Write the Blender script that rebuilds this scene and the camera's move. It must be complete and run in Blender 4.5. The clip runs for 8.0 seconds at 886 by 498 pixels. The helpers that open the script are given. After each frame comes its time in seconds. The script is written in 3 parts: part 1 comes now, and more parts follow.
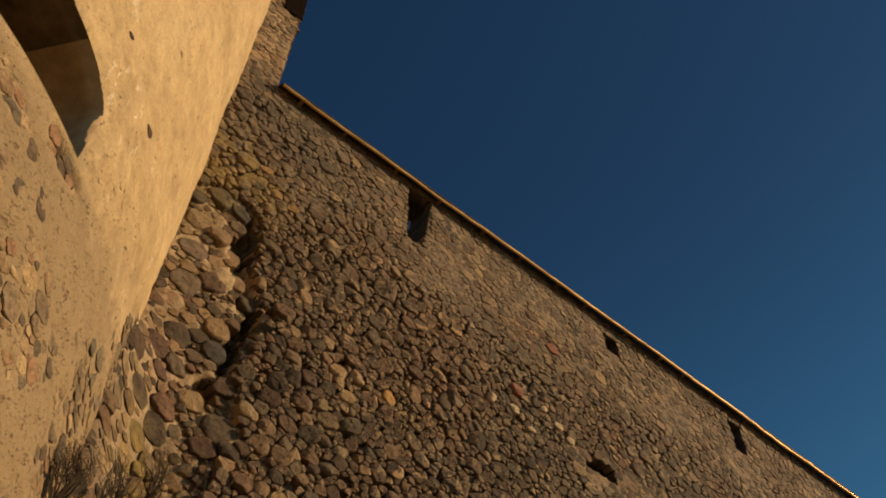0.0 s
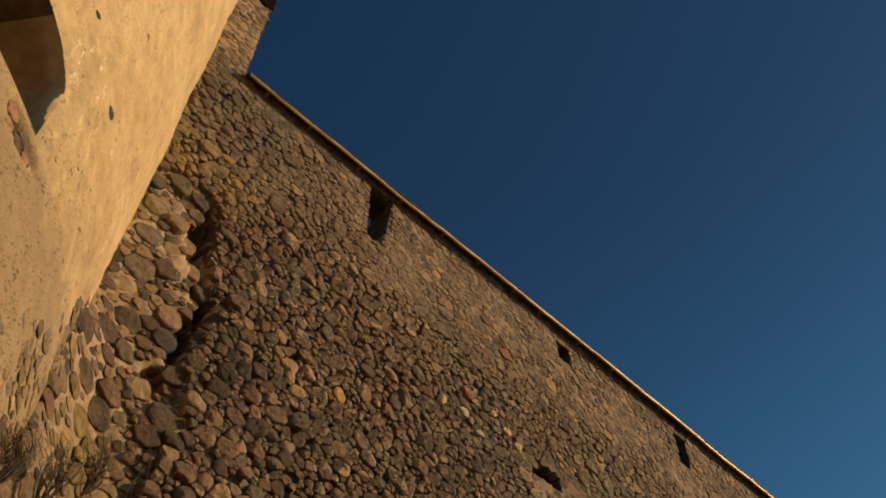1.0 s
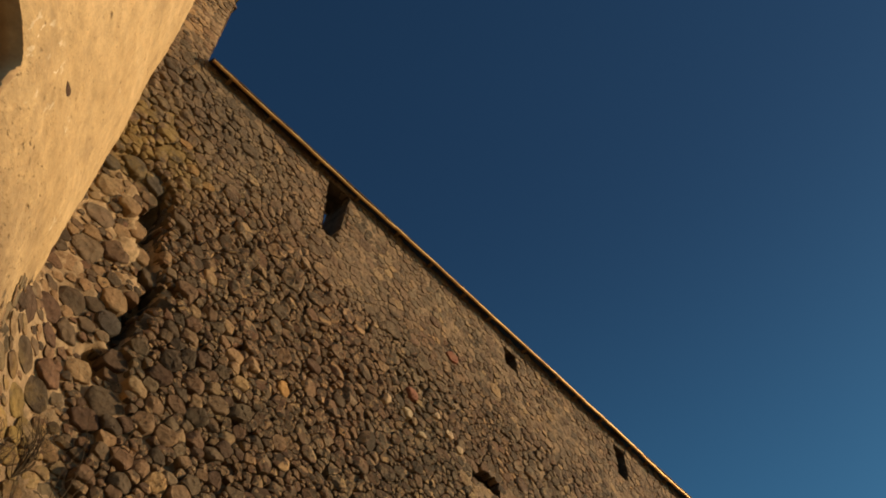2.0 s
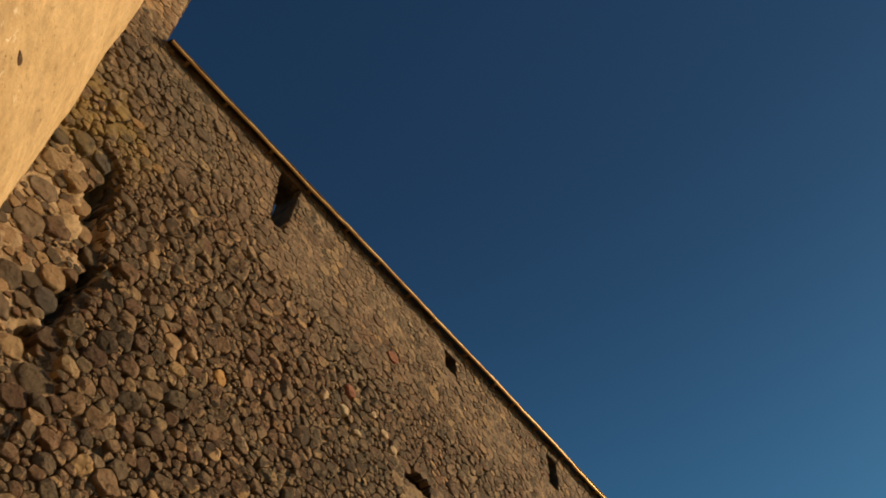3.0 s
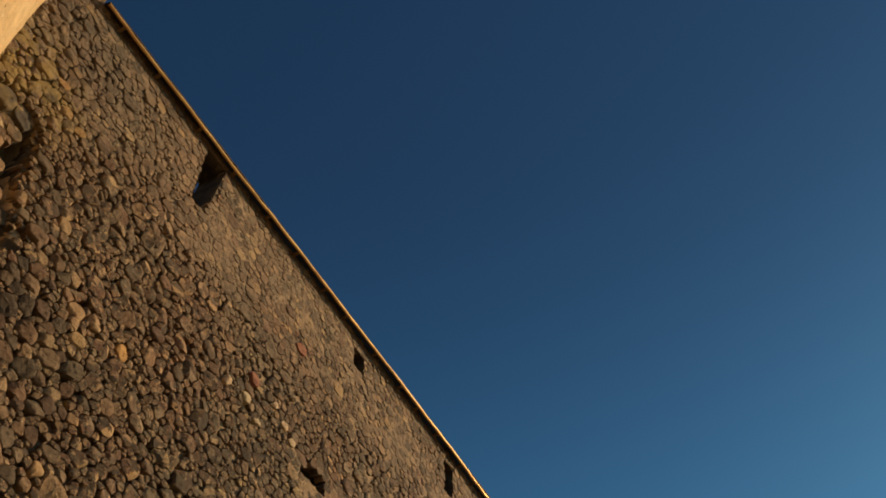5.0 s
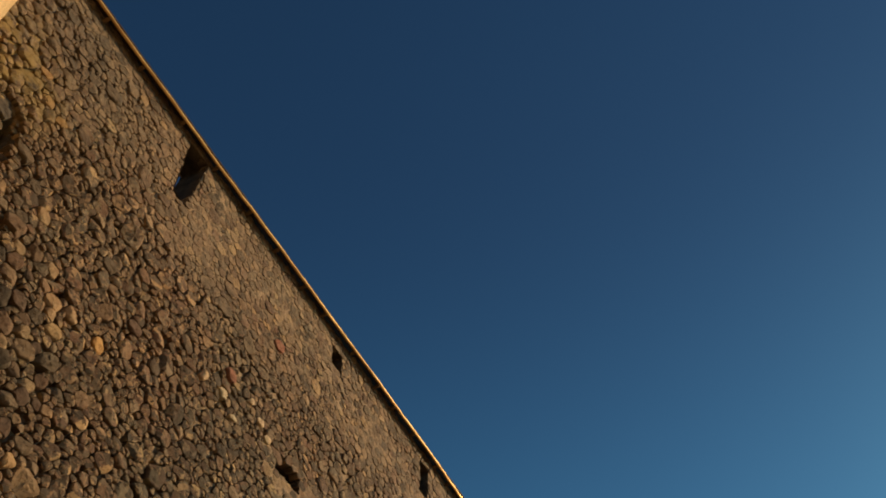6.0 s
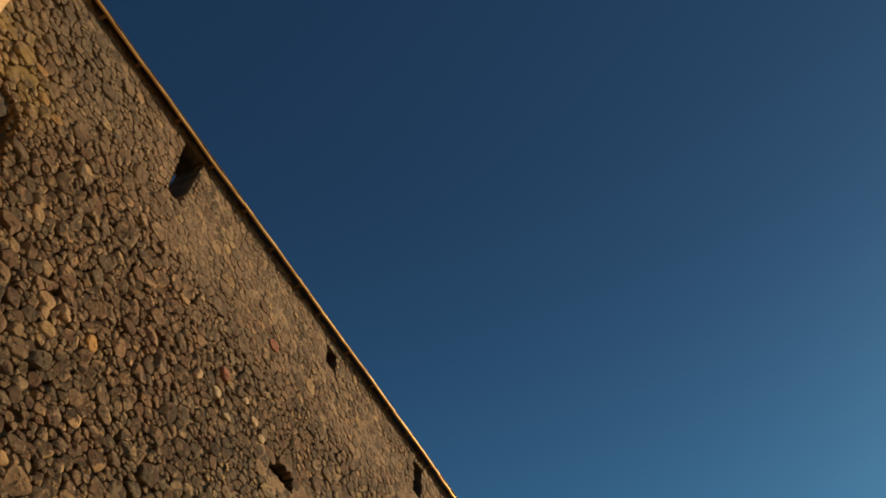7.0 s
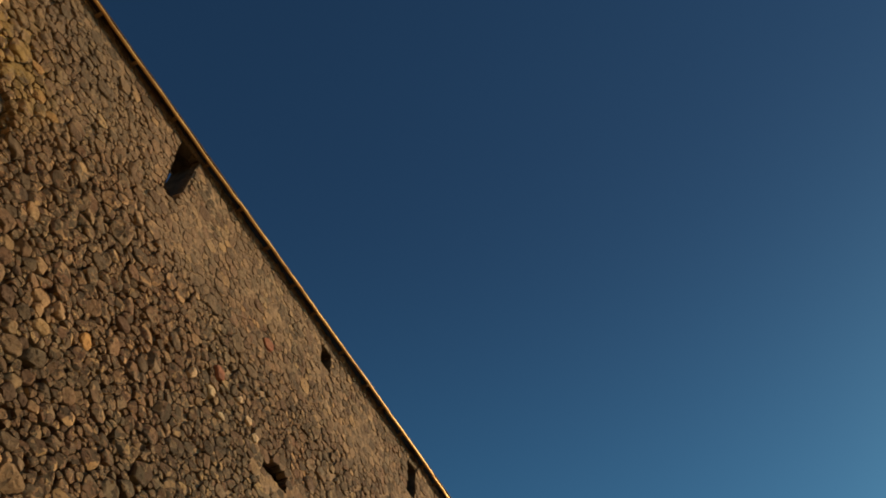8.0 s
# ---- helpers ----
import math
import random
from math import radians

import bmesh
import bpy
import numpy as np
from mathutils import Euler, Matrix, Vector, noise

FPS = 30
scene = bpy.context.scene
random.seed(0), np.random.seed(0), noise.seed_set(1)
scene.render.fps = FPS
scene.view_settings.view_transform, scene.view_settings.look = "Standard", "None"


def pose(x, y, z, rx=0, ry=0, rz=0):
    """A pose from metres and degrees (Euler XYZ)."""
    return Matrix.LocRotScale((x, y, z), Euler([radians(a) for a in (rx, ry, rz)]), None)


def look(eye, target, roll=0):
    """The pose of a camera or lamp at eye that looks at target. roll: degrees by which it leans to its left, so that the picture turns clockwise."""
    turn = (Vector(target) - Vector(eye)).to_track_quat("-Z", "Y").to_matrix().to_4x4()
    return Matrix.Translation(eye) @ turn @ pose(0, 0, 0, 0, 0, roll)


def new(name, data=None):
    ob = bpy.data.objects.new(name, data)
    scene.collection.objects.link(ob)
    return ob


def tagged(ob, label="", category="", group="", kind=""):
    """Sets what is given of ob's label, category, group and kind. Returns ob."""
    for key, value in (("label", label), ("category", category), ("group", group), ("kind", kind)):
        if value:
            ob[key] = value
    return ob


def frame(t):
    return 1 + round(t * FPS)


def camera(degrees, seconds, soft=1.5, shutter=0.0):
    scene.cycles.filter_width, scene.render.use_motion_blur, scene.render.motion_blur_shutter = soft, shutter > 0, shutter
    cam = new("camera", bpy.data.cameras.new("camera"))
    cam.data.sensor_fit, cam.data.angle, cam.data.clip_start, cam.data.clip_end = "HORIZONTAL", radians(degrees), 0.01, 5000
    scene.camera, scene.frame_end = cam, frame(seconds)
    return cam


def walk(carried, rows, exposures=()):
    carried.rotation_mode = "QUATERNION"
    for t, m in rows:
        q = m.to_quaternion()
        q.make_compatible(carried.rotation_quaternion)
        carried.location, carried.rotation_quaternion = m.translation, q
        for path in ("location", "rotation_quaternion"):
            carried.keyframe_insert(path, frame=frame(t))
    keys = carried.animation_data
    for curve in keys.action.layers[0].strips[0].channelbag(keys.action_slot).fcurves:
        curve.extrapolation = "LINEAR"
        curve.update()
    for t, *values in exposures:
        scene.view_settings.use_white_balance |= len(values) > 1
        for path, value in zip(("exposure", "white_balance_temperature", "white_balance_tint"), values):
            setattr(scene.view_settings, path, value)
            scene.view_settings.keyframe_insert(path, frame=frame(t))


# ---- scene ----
# A level pan on a tripod: the eye stays, the heading turns to the right.
EYE = 1.6
cam = camera(49.77, 8.0, soft=1.8)
HEADING, PITCH, LEAN = -41.53, 52.5, 0.745
TURNS = [(0.0, 0.0), (0.5, 1.79), (1.0, 4.05), (1.5, 6.18), (3.0, 13.68), (3.5, 15.97), (4.0, 18.29),
         (4.5, 20.05), (6.0, 23.35), (6.5, 23.63), (7.0, 23.83), (7.5, 24.07), (8.0, 24.29)]
walk(cam, [(t, pose(0, 0, EYE, 90 + PITCH, LEAN, HEADING - turn)) for t, turn in TURNS],
     exposures=[(0.0, -0.12), (1.5, -0.02), (3.0, 0.05), (8.0, 0.07)])

# ---------------------------------------------------------------- light
SUN_AZ, SUN_EL = 124.0, 22.0          # clockwise from +y, degrees
sky_world = bpy.data.worlds.new("evening_sky")
scene.world = sky_world
sky_world.use_nodes = True
wn = sky_world.node_tree.nodes
wl = sky_world.node_tree.links
sky = wn.new("ShaderNodeTexSky")
sky.sky_type = "NISHITA"
sky.sun_disc = False
sky.sun_elevation = radians(SUN_EL)
sky.sun_rotation = radians(SUN_AZ)
sky.altitude = 300
sky.air_density, sky.dust_density, sky.ozone_density = 1.0, 0.9, 1.5
# clearer and deeper blue overhead, paler towards the horizon
tint = wn.new("ShaderNodeMix")
tint.data_type, tint.blend_type = "RGBA", "MULTIPLY"
tint.inputs["Factor"].default_value = 1.0
way = wn.new("ShaderNodeTexCoord")
split = wn.new("ShaderNodeSeparateXYZ")
fade = wn.new("ShaderNodeValToRGB")
wl.new(way.outputs["Generated"], split.inputs["Vector"])
wl.new(split.outputs["Z"], fade.inputs["Fac"])
fade.color_ramp.interpolation = "EASE"
fade.color_ramp.elements[0].position = 0.42
fade.color_ramp.elements[0].color = (0.63, 1.48, 1.72, 1)
fade.color_ramp.elements[1].position = 0.86
fade.color_ramp.elements[1].color = (0.41, 0.77, 1.0, 1)
wl.new(fade.outputs["Color"], tint.inputs["B"])
wl.new(sky.outputs["Color"], tint.inputs["A"])
wl.new(tint.outputs["Result"], wn["Background"].inputs["Color"])
wn["Background"].inputs["Strength"].default_value = 0.042

sun_data = bpy.data.lights.new("sun", "SUN")
sun_data.energy = 5.0
sun_data.angle = radians(0.6)
sun_data.color = (1.0, 0.69, 0.38)
sun = new("sun", sun_data)
sx = math.sin(radians(SUN_AZ)) * math.cos(radians(SUN_EL))
sy = math.cos(radians(SUN_AZ)) * math.cos(radians(SUN_EL))
sz = math.sin(radians(SUN_EL))
sun.matrix_world = look((30 * sx, 30 * sy, 30 * sz + 5), (0, 0, 5))


# ---------------------------------------------------------------- materials
def material(name, rough=0.9, metal=0.0):
    m = bpy.data.materials.new(name)
    m.use_nodes = True
    b = m.node_tree.nodes["Principled BSDF"]
    b.inputs["Roughness"].default_value = rough
    b.inputs["Metallic"].default_value = metal
    b.inputs["Specular IOR Level"].default_value = 0.25
    return m, m.node_tree.nodes, m.node_tree.links, b


def noise_node(n, l, scale, detail=4.0, rough=0.6, stretch=None):
    tex = n.new("ShaderNodeTexNoise")
    tex.inputs["Scale"].default_value = scale
    tex.inputs["Detail"].default_value = detail
    tex.inputs["Roughness"].default_value = rough
    geo = n.new("ShaderNodeNewGeometry")
    if stretch:
        mp = n.new("ShaderNodeMapping")
        mp.inputs["Scale"].default_value = stretch
        l.new(geo.outputs["Position"], mp.inputs["Vector"])
        l.new(mp.outputs["Vector"], tex.inputs["Vector"])
    else:
        l.new(geo.outputs["Position"], tex.inputs["Vector"])
    return tex.outputs["Fac"]


def ramp(n, l, fac, stops, mode="LINEAR"):
    r = n.new("ShaderNodeValToRGB")
    r.color_ramp.interpolation = mode
    e = r.color_ramp.elements
    while len(e) < len(stops):
        e.new(0.5)
    for k, (p, c) in enumerate(stops):
        e[k].position = p
        e[k].color = (c, c, c, 1) if isinstance(c, (int, float)) else (*c, 1)
    l.new(fac, r.inputs["Fac"])
    return r.outputs["Color"]


def mix(n, l, fac, a, b, kind="MIX"):
    x = n.new("ShaderNodeMix")
    x.data_type = "RGBA"
    x.blend_type = kind
    x.clamp_factor = True
    for sock, v in ((x.inputs["Factor"], fac), (x.inputs["A"], a), (x.inputs["B"], b)):
        if isinstance(v, (int, float)):
            sock.default_value = v
        elif isinstance(v, tuple):
            sock.default_value = (*v, 1)
        else:
            l.new(v, sock)
    return x.outputs["Result"]


def math_node(n, l, op, a, b=0.0):
    x = n.new("ShaderNodeMath")
    x.operation = op
    x.use_clamp = False
    for sock, v in zip(x.inputs, (a, b)):
        if isinstance(v, (int, float)):
            sock.default_value = v
        else:
            l.new(v, sock)
    return x.outputs["Value"]


def bump(n, l, b, height, strength, distance):
    x = n.new("ShaderNodeBump")
    x.inputs["Strength"].default_value = strength
    x.inputs["Distance"].default_value = distance
    l.new(height, x.inputs["Height"])
    l.new(x.outputs["Normal"], b.inputs["Normal"])


def spot(n, l, centre, radius):
    """1 at the centre of a stain, 0 past its radius."""
    geo = n.new("ShaderNodeNewGeometry")
    d = n.new("ShaderNodeVectorMath")
    d.operation = "DISTANCE"
    d.inputs[1].default_value = centre
    l.new(geo.outputs["Position"], d.inputs[0])
    r = n.new("ShaderNodeMapRange")
    r.inputs["From Min"].default_value = radius
    r.inputs["From Max"].default_value = radius * 0.25
    l.new(d.outputs["Value"], r.inputs["Value"])
    return r.outputs["Result"]


STONE_STOPS = [(0.0, (0.061, 0.047, 0.034)), (0.09, (0.152, 0.097, 0.062)), (0.18, (0.094, 0.072, 0.050)),
               (0.29, (0.214, 0.142, 0.088)), (0.41, (0.109, 0.084, 0.059)), (0.51, (0.308, 0.213, 0.126)),
               (0.62, (0.099, 0.062, 0.043)), (0.72, (0.196, 0.149, 0.100)), (0.83, (0.160, 0.095, 0.062)), (0.90, (0.129, 0.097, 0.066)), (0.95, (0.379, 0.261, 0.138))]


def stone_material(name, source, stops=STONE_STOPS):
    m, n, l, b = material(name, 0.9)
    if source == "object":
        rnd = n.new("ShaderNodeObjectInfo").outputs["Random"]
    elif source == "island":
        rnd = n.new("ShaderNodeNewGeometry").outputs["Random Per Island"]
    if isinstance(source, tuple):
        base = mix(n, l, noise_node(n, l, 9.0), source, tuple(c * 0.72 for c in source))
    else:
        base = ramp(n, l, rnd, stops, "CONSTANT")
    fine = noise_node(n, l, 55.0, 8.0, 0.75)
    mid = noise_node(n, l, 15.0, 6.0, 0.65)
    big = noise_node(n, l, 1.1, 4.0, 0.6)
    base = mix(n, l, 0.6, base, ramp(n, l, fine, [(0.3, 0.5), (0.7, 1.45)]), "MULTIPLY")
    base = mix(n, l, 0.45, base, ramp(n, l, mid, [(0.3, 0.6), (0.7, 1.35)]), "MULTIPLY")
    base = mix(n, l, 0.6, base, ramp(n, l, big, [(0.35, 0.72), (0.65, 1.25)]), "MULTIPLY")
    hue = ramp(n, l, noise_node(n, l, 0.8, 5.0, 0.7), [(0.4, (1.04, 0.92, 0.83)), (0.6, (0.92, 0.94, 0.88))])
    base = mix(n, l, 1.0, base, hue, "MULTIPLY")
    # pale mortar smears, heavier with height towards the eaves, leaving the lower stones darker
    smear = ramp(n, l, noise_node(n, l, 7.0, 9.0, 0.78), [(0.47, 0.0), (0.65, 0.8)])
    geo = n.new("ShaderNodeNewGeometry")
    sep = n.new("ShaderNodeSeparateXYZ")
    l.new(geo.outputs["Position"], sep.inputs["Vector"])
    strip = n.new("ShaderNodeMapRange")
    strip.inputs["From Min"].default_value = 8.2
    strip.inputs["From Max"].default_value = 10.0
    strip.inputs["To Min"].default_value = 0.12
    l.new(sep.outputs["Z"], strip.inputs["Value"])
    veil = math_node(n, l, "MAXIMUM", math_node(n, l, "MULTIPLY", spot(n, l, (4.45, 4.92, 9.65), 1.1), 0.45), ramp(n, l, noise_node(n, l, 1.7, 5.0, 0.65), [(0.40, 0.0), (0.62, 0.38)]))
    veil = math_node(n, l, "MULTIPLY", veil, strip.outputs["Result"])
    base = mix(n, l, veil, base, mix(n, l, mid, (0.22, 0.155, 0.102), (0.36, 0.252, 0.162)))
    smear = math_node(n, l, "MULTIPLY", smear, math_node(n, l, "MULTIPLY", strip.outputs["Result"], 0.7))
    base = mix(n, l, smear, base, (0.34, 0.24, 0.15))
    lich = math_node(n, l, "MULTIPLY", math_node(n, l, "MAXIMUM", spot(n, l, (1.8, 4.92, 9.35), 0.95), spot(n, l, (1.72, 4.85, 5.65), 0.55)),
                     ramp(n, l, noise_node(n, l, 5.0, 6.0, 0.7), [(0.43, 0.0), (0.55, 0.8)]))
    base = mix(n, l, lich, base, mix(n, l, mid, (0.18, 0.13, 0.05), (0.40, 0.265, 0.075)))
    # grey streak of run-off below the end of the gutter
    soot = math_node(n, l, "MULTIPLY", spot(n, l, (2.25, 4.92, 10.4), 1.2), ramp(n, l, mid, [(0.35, 0.2), (0.6, 0.7)]))
    base = mix(n, l, soot, base, (0.10, 0.083, 0.065))
    l.new(base, b.inputs["Base Color"])
    vor = n.new("ShaderNodeTexVoronoi")
    vor.inputs["Scale"].default_value = 17.0
    geo = n.new("ShaderNodeNewGeometry")
    warp = mix(n, l, 0.12, geo.outputs["Position"], fine)
    l.new(warp, vor.inputs["Vector"])
    h = math_node(n, l, "ADD", math_node(n, l, "MULTIPLY", vor.outputs["Distance"], 0.5),
                  math_node(n, l, "ADD", math_node(n, l, "MULTIPLY", mid, 0.6), math_node(n, l, "MULTIPLY", fine, 0.5)))
    bump(n, l, b, h, 0.8, 0.03)
    return m


def mortar_material():
    m, n, l, b = material("lime_mortar", 0.95)
    big = noise_node(n, l, 1.6, 5.0)
    fine = noise_node(n, l, 48.0, 6.0, 0.75)
    base = ramp(n, l, big, [(0.3, (0.195, 0.132, 0.081)), (0.5, (0.295, 0.204, 0.125)), (0.72, (0.46, 0.325, 0.2))])
    base = mix(n, l, 0.8, base, ramp(n, l, fine, [(0.3, 0.6), (0.7, 1.25)]), "MULTIPLY")
    # paler where the facing has fallen and the core lies open
    core = math_node(n, l, "MAXIMUM", spot(n, l, (1.85, 5.0, 7.9), 1.1), math_node(n, l, "MULTIPLY", spot(n, l, (1.7, 4.8, 6.4), 1.2), 0.7))
    core = math_node(n, l, "MAXIMUM", core, math_node(n, l, "MULTIPLY", spot(n, l, (5.7, 4.92, 8.35), 0.9), 0.8))
    core = math_node(n, l, "MAXIMUM", core, math_node(n, l, "MULTIPLY", math_node(n, l, "MAXIMUM", spot(n, l, (1.75, 4.92, 12.2), 1.7), spot(n, l, (1.55, 4.92, 10.3), 0.9)), 0.5))
    base = mix(n, l, math_node(n, l, "MULTIPLY", core, 0.9), base, mix(n, l, fine, (0.40, 0.27, 0.15), (0.70, 0.51, 0.30)))
    mid = noise_node(n, l, 14.0, 6.0, 0.7)
    base2 = mix(n, l, 0.8, base, ramp(n, l, mid, [(0.32, 0.55), (0.68, 1.3)]), "MULTIPLY")
    # the same run-off below the end of the gutter
    soot = math_node(n, l, "MULTIPLY", spot(n, l, (2.25, 4.92, 10.4), 1.3), ramp(n, l, mid, [(0.35, 0.3), (0.6, 0.85)]))
    base2 = mix(n, l, soot, base2, (0.15, 0.115, 0.08))
    lich = math_node(n, l, "MULTIPLY", spot(n, l, (1.8, 4.92, 9.35), 0.95), ramp(n, l, mid, [(0.40, 0.0), (0.54, 0.9)]))
    base2 = mix(n, l, lich, base2, (0.42, 0.285, 0.085))
    l.new(base2, b.inputs["Base Color"])
    bump(n, l, b, mix(n, l, 0.5, mid, fine), 1.0, 0.035)
    return m


def plaster_material():
    m, n, l, b = material("lime_plaster", 0.85)
    big = noise_node(n, l, 0.9, 5.0, 0.6)
    mid = noise_node(n, l, 6.0, 7.0, 0.75)
    streak = noise_node(n, l, 5.0, 6.0, 0.7, (3.0, 3.0, 0.6))
    fine = noise_node(n, l, 60.0, 7.0, 0.8)
    base = ramp(n, l, big, [(0.3, (0.51, 0.35, 0.172)), (0.55, (0.615, 0.432, 0.222)), (0.75, (0.70, 0.51, 0.28))])
    base = mix(n, l, 0.6, base, ramp(n, l, mid, [(0.32, 0.66), (0.68, 1.16)]), "MULTIPLY")
    base = mix(n, l, 0.35, base, ramp(n, l, streak, [(0.3, 0.75), (0.65, 1.12)]), "MULTIPLY")
    base = mix(n, l, 0.8, base, ramp(n, l, fine, [(0.3, 0.66), (0.65, 1.12)]), "MULTIPLY")
    geo = n.new("ShaderNodeNewGeometry")
    sep = n.new("ShaderNodeSeparateXYZ")
    l.new(geo.outputs["Position"], sep.inputs["Vector"])
    # weathered pits grow towards the foot, where the render is thin; brown darkening does too
    foot = n.new("ShaderNodeMapRange")
    foot.inputs["From Min"].default_value = 6.6
    foot.inputs["From Max"].default_value = 4.6
    foot.inputs["To Max"].default_value = 0.32
    l.new(sep.outputs["Z"], foot.inputs["Value"])
    warp = mix(n, l, 0.09, geo.outputs["Position"], noise_node(n, l, 14.0, 5.0, 0.7))
    holes = None
    for scale, gate in ((8.0, 0.65), (17.0, 0.62), (34.0, 0.575), (62.0, 0.54)):
        vor = n.new("ShaderNodeTexVoronoi")
        vor.inputs["Scale"].default_value = scale
        l.new(warp, vor.inputs["Vector"])
        pit = ramp(n, l, vor.outputs["Distance"], [(0.12, 1.0), (0.26, 0.0)])
        sel = math_node(n, l, "ADD", noise_node(n, l, scale * 0.31, 3.0, 0.6), math_node(n, l, "MULTIPLY", foot.outputs["Result"], 0.45))
        pit = math_node(n, l, "MULTIPLY", pit, ramp(n, l, sel, [(gate, 0.0), (gate + 0.07, 1.0)]))
        holes = pit if holes is None else math_node(n, l, "MAXIMUM", holes, pit)
    base = mix(n, l, math_node(n, l, "MULTIPLY", holes, 0.85), base, (0.15, 0.09, 0.045))
    chips = ramp(n, l, noise_node(n, l, 3.1, 8.0, 0.8, (1.0, 1.0, 0.7)), [(0.62, 0.0), (0.66, 0.75)])
    base = mix(n, l, chips, base, (0.73, 0.61, 0.42))
    # fresh pale flakes beside the opening
    flake = math_node(n, l, "MULTIPLY", spot(n, l, (0.47, 3.20, 6.52), 0.36),
                      ramp(n, l, noise_node(n, l, 9.0, 4.0, 0.6, (1.6, 1.6, 0.5)), [(0.63, 0.0), (0.65, 1.0)]))
    base = mix(n, l, flake, base, (0.86, 0.74, 0.55))
    dulling = math_node(n, l, "ADD", noise_node(n, l, 1.7, 6.0, 0.7), math_node(n, l, "MULTIPLY", foot.outputs["Result"], 1.8))
    base = mix(n, l, ramp(n, l, dulling, [(0.56, 0.0), (0.82, 0.75)]), base, (0.24, 0.165, 0.092))
    drip = math_node(n, l, "MULTIPLY", spot(n, l, (-0.16, 2.74, 5.25), 1.0), ramp(n, l, mid, [(0.3, 0.45), (0.65, 0.2)]))
    base = mix(n, l, drip, base, (0.30, 0.21, 0.115))
    l.new(base, b.inputs["Base Color"])
    h = math_node(n, l, "ADD", math_node(n, l, "MULTIPLY", mid, 0.9), math_node(n, l, "MULTIPLY", fine, 0.3))
    h = math_node(n, l, "SUBTRACT", math_node(n, l, "ADD", h, math_node(n, l, "MULTIPLY", streak, 0.4)), holes)
    bump(n, l, b, h, 0.75, 0.03)
    return m


def plain_material(name, c1, c2, scale=12.0, rough=0.8, metal=0.0, stretch=None, strength=0.4):
    m, n, l, b = material(name, rough, metal)
    f = noise_node(n, l, scale, 6.0, 0.65, stretch)
    l.new(ramp(n, l, f, [(0.3, c1), (0.7, c2)]), b.inputs["Base Color"])
    bump(n, l, b, f, strength, 0.01)
    return m


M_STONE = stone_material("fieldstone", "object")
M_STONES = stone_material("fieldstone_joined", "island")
M_OCHRE = stone_material("ochre_stone", (0.50, 0.29, 0.11))
M_RED = stone_material("red_stone", (0.36, 0.145, 0.095))
M_DARK = stone_material("dark_boulder", (0.085, 0.074, 0.066))
M_TAN = stone_material("tan_mortar_lump", (0.36, 0.25, 0.143))
TOWER_STOPS = [(0.0, (0.135, 0.105, 0.073)), (0.2, (0.31, 0.215, 0.125)), (0.4, (0.195, 0.148, 0.098)), (0.6, (0.31, 0.19, 0.112)), (0.75, (0.25, 0.185, 0.118)), (0.9, (0.44, 0.32, 0.18))]
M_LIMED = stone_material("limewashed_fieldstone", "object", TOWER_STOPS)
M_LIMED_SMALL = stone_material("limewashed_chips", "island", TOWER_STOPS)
M_LIME = stone_material("pale_lime_lump", (0.78, 0.60, 0.40))
M_PIT = stone_material("dark_pit", (0.085, 0.045, 0.028))
M_SLAB = stone_material("grey_brown_slab", (0.225, 0.165, 0.115))
M_GREY = stone_material("grey_stone", (0.15, 0.12, 0.088))
M_PALE = stone_material("pale_stone", (0.38, 0.31, 0.205))
M_BRICK = stone_material("russet_stone", (0.28, 0.155, 0.09))
M_MORTAR = mortar_material()
M_PLASTER = plaster_material()
# pale jamb, dark vault: the opening's light and shade are put into these colours
M_INNER = plain_material("lit_jamb_plaster", (0.26, 0.17, 0.09), (0.64, 0.45, 0.25), 3.8, 0.9)
M_VAULT = plain_material("shaded_vault", (0.05, 0.034, 0.017), (0.24, 0.16, 0.085), 3.8, 0.9)
# shade inside the wall openings is put into this dark colour
M_REVEAL = plain_material("shaded_reveal_masonry", (0.025, 0.019, 0.013), (0.105, 0.076, 0.05), 7.0, 0.95)
M_GUTTER = plain_material("weathered_copper", (0.46, 0.25, 0.09), (1.0, 0.68, 0.28), 2.2, 0.5, 0.7, (0.8, 4, 4))
# near-black, because the shade under the eaves is put into the wood colour
M_WOOD = plain_material("shaded_eaves_wood", (0.018, 0.012, 0.008), (0.042, 0.027, 0.017), 8.0, 0.8, 0.0, (0.5, 4, 4))
# corner post wood: the shade on it is painted in as near-black
M_POST = plain_material("shaded_post_wood", (0.006, 0.004, 0.003), (0.016, 0.010, 0.007), 8.0, 0.95, 0.0, (4, 4, 0.5))
M_POST.node_tree.nodes["Principled BSDF"].inputs["Specular IOR Level"].default_value = 0.02
M_RAFTER = plain_material("sun_bleached_wood", (0.07, 0.044, 0.022), (0.16, 0.10, 0.05), 8.0, 0.8, 0.0, (0.5, 4, 4))
M_TILE = plain_material("dark_roof_tile", (0.05, 0.035, 0.028), (0.1, 0.06, 0.045), 7.0, 0.85)
M_GROUND = plain_material("dry_grass_and_earth", (0.17, 0.14, 0.08), (0.29, 0.22, 0.13), 1.3, 0.95)
M_STALK = plain_material("dry_stalk", (0.05, 0.035, 0.022), (0.115, 0.078, 0.042), 30.0, 0.85)


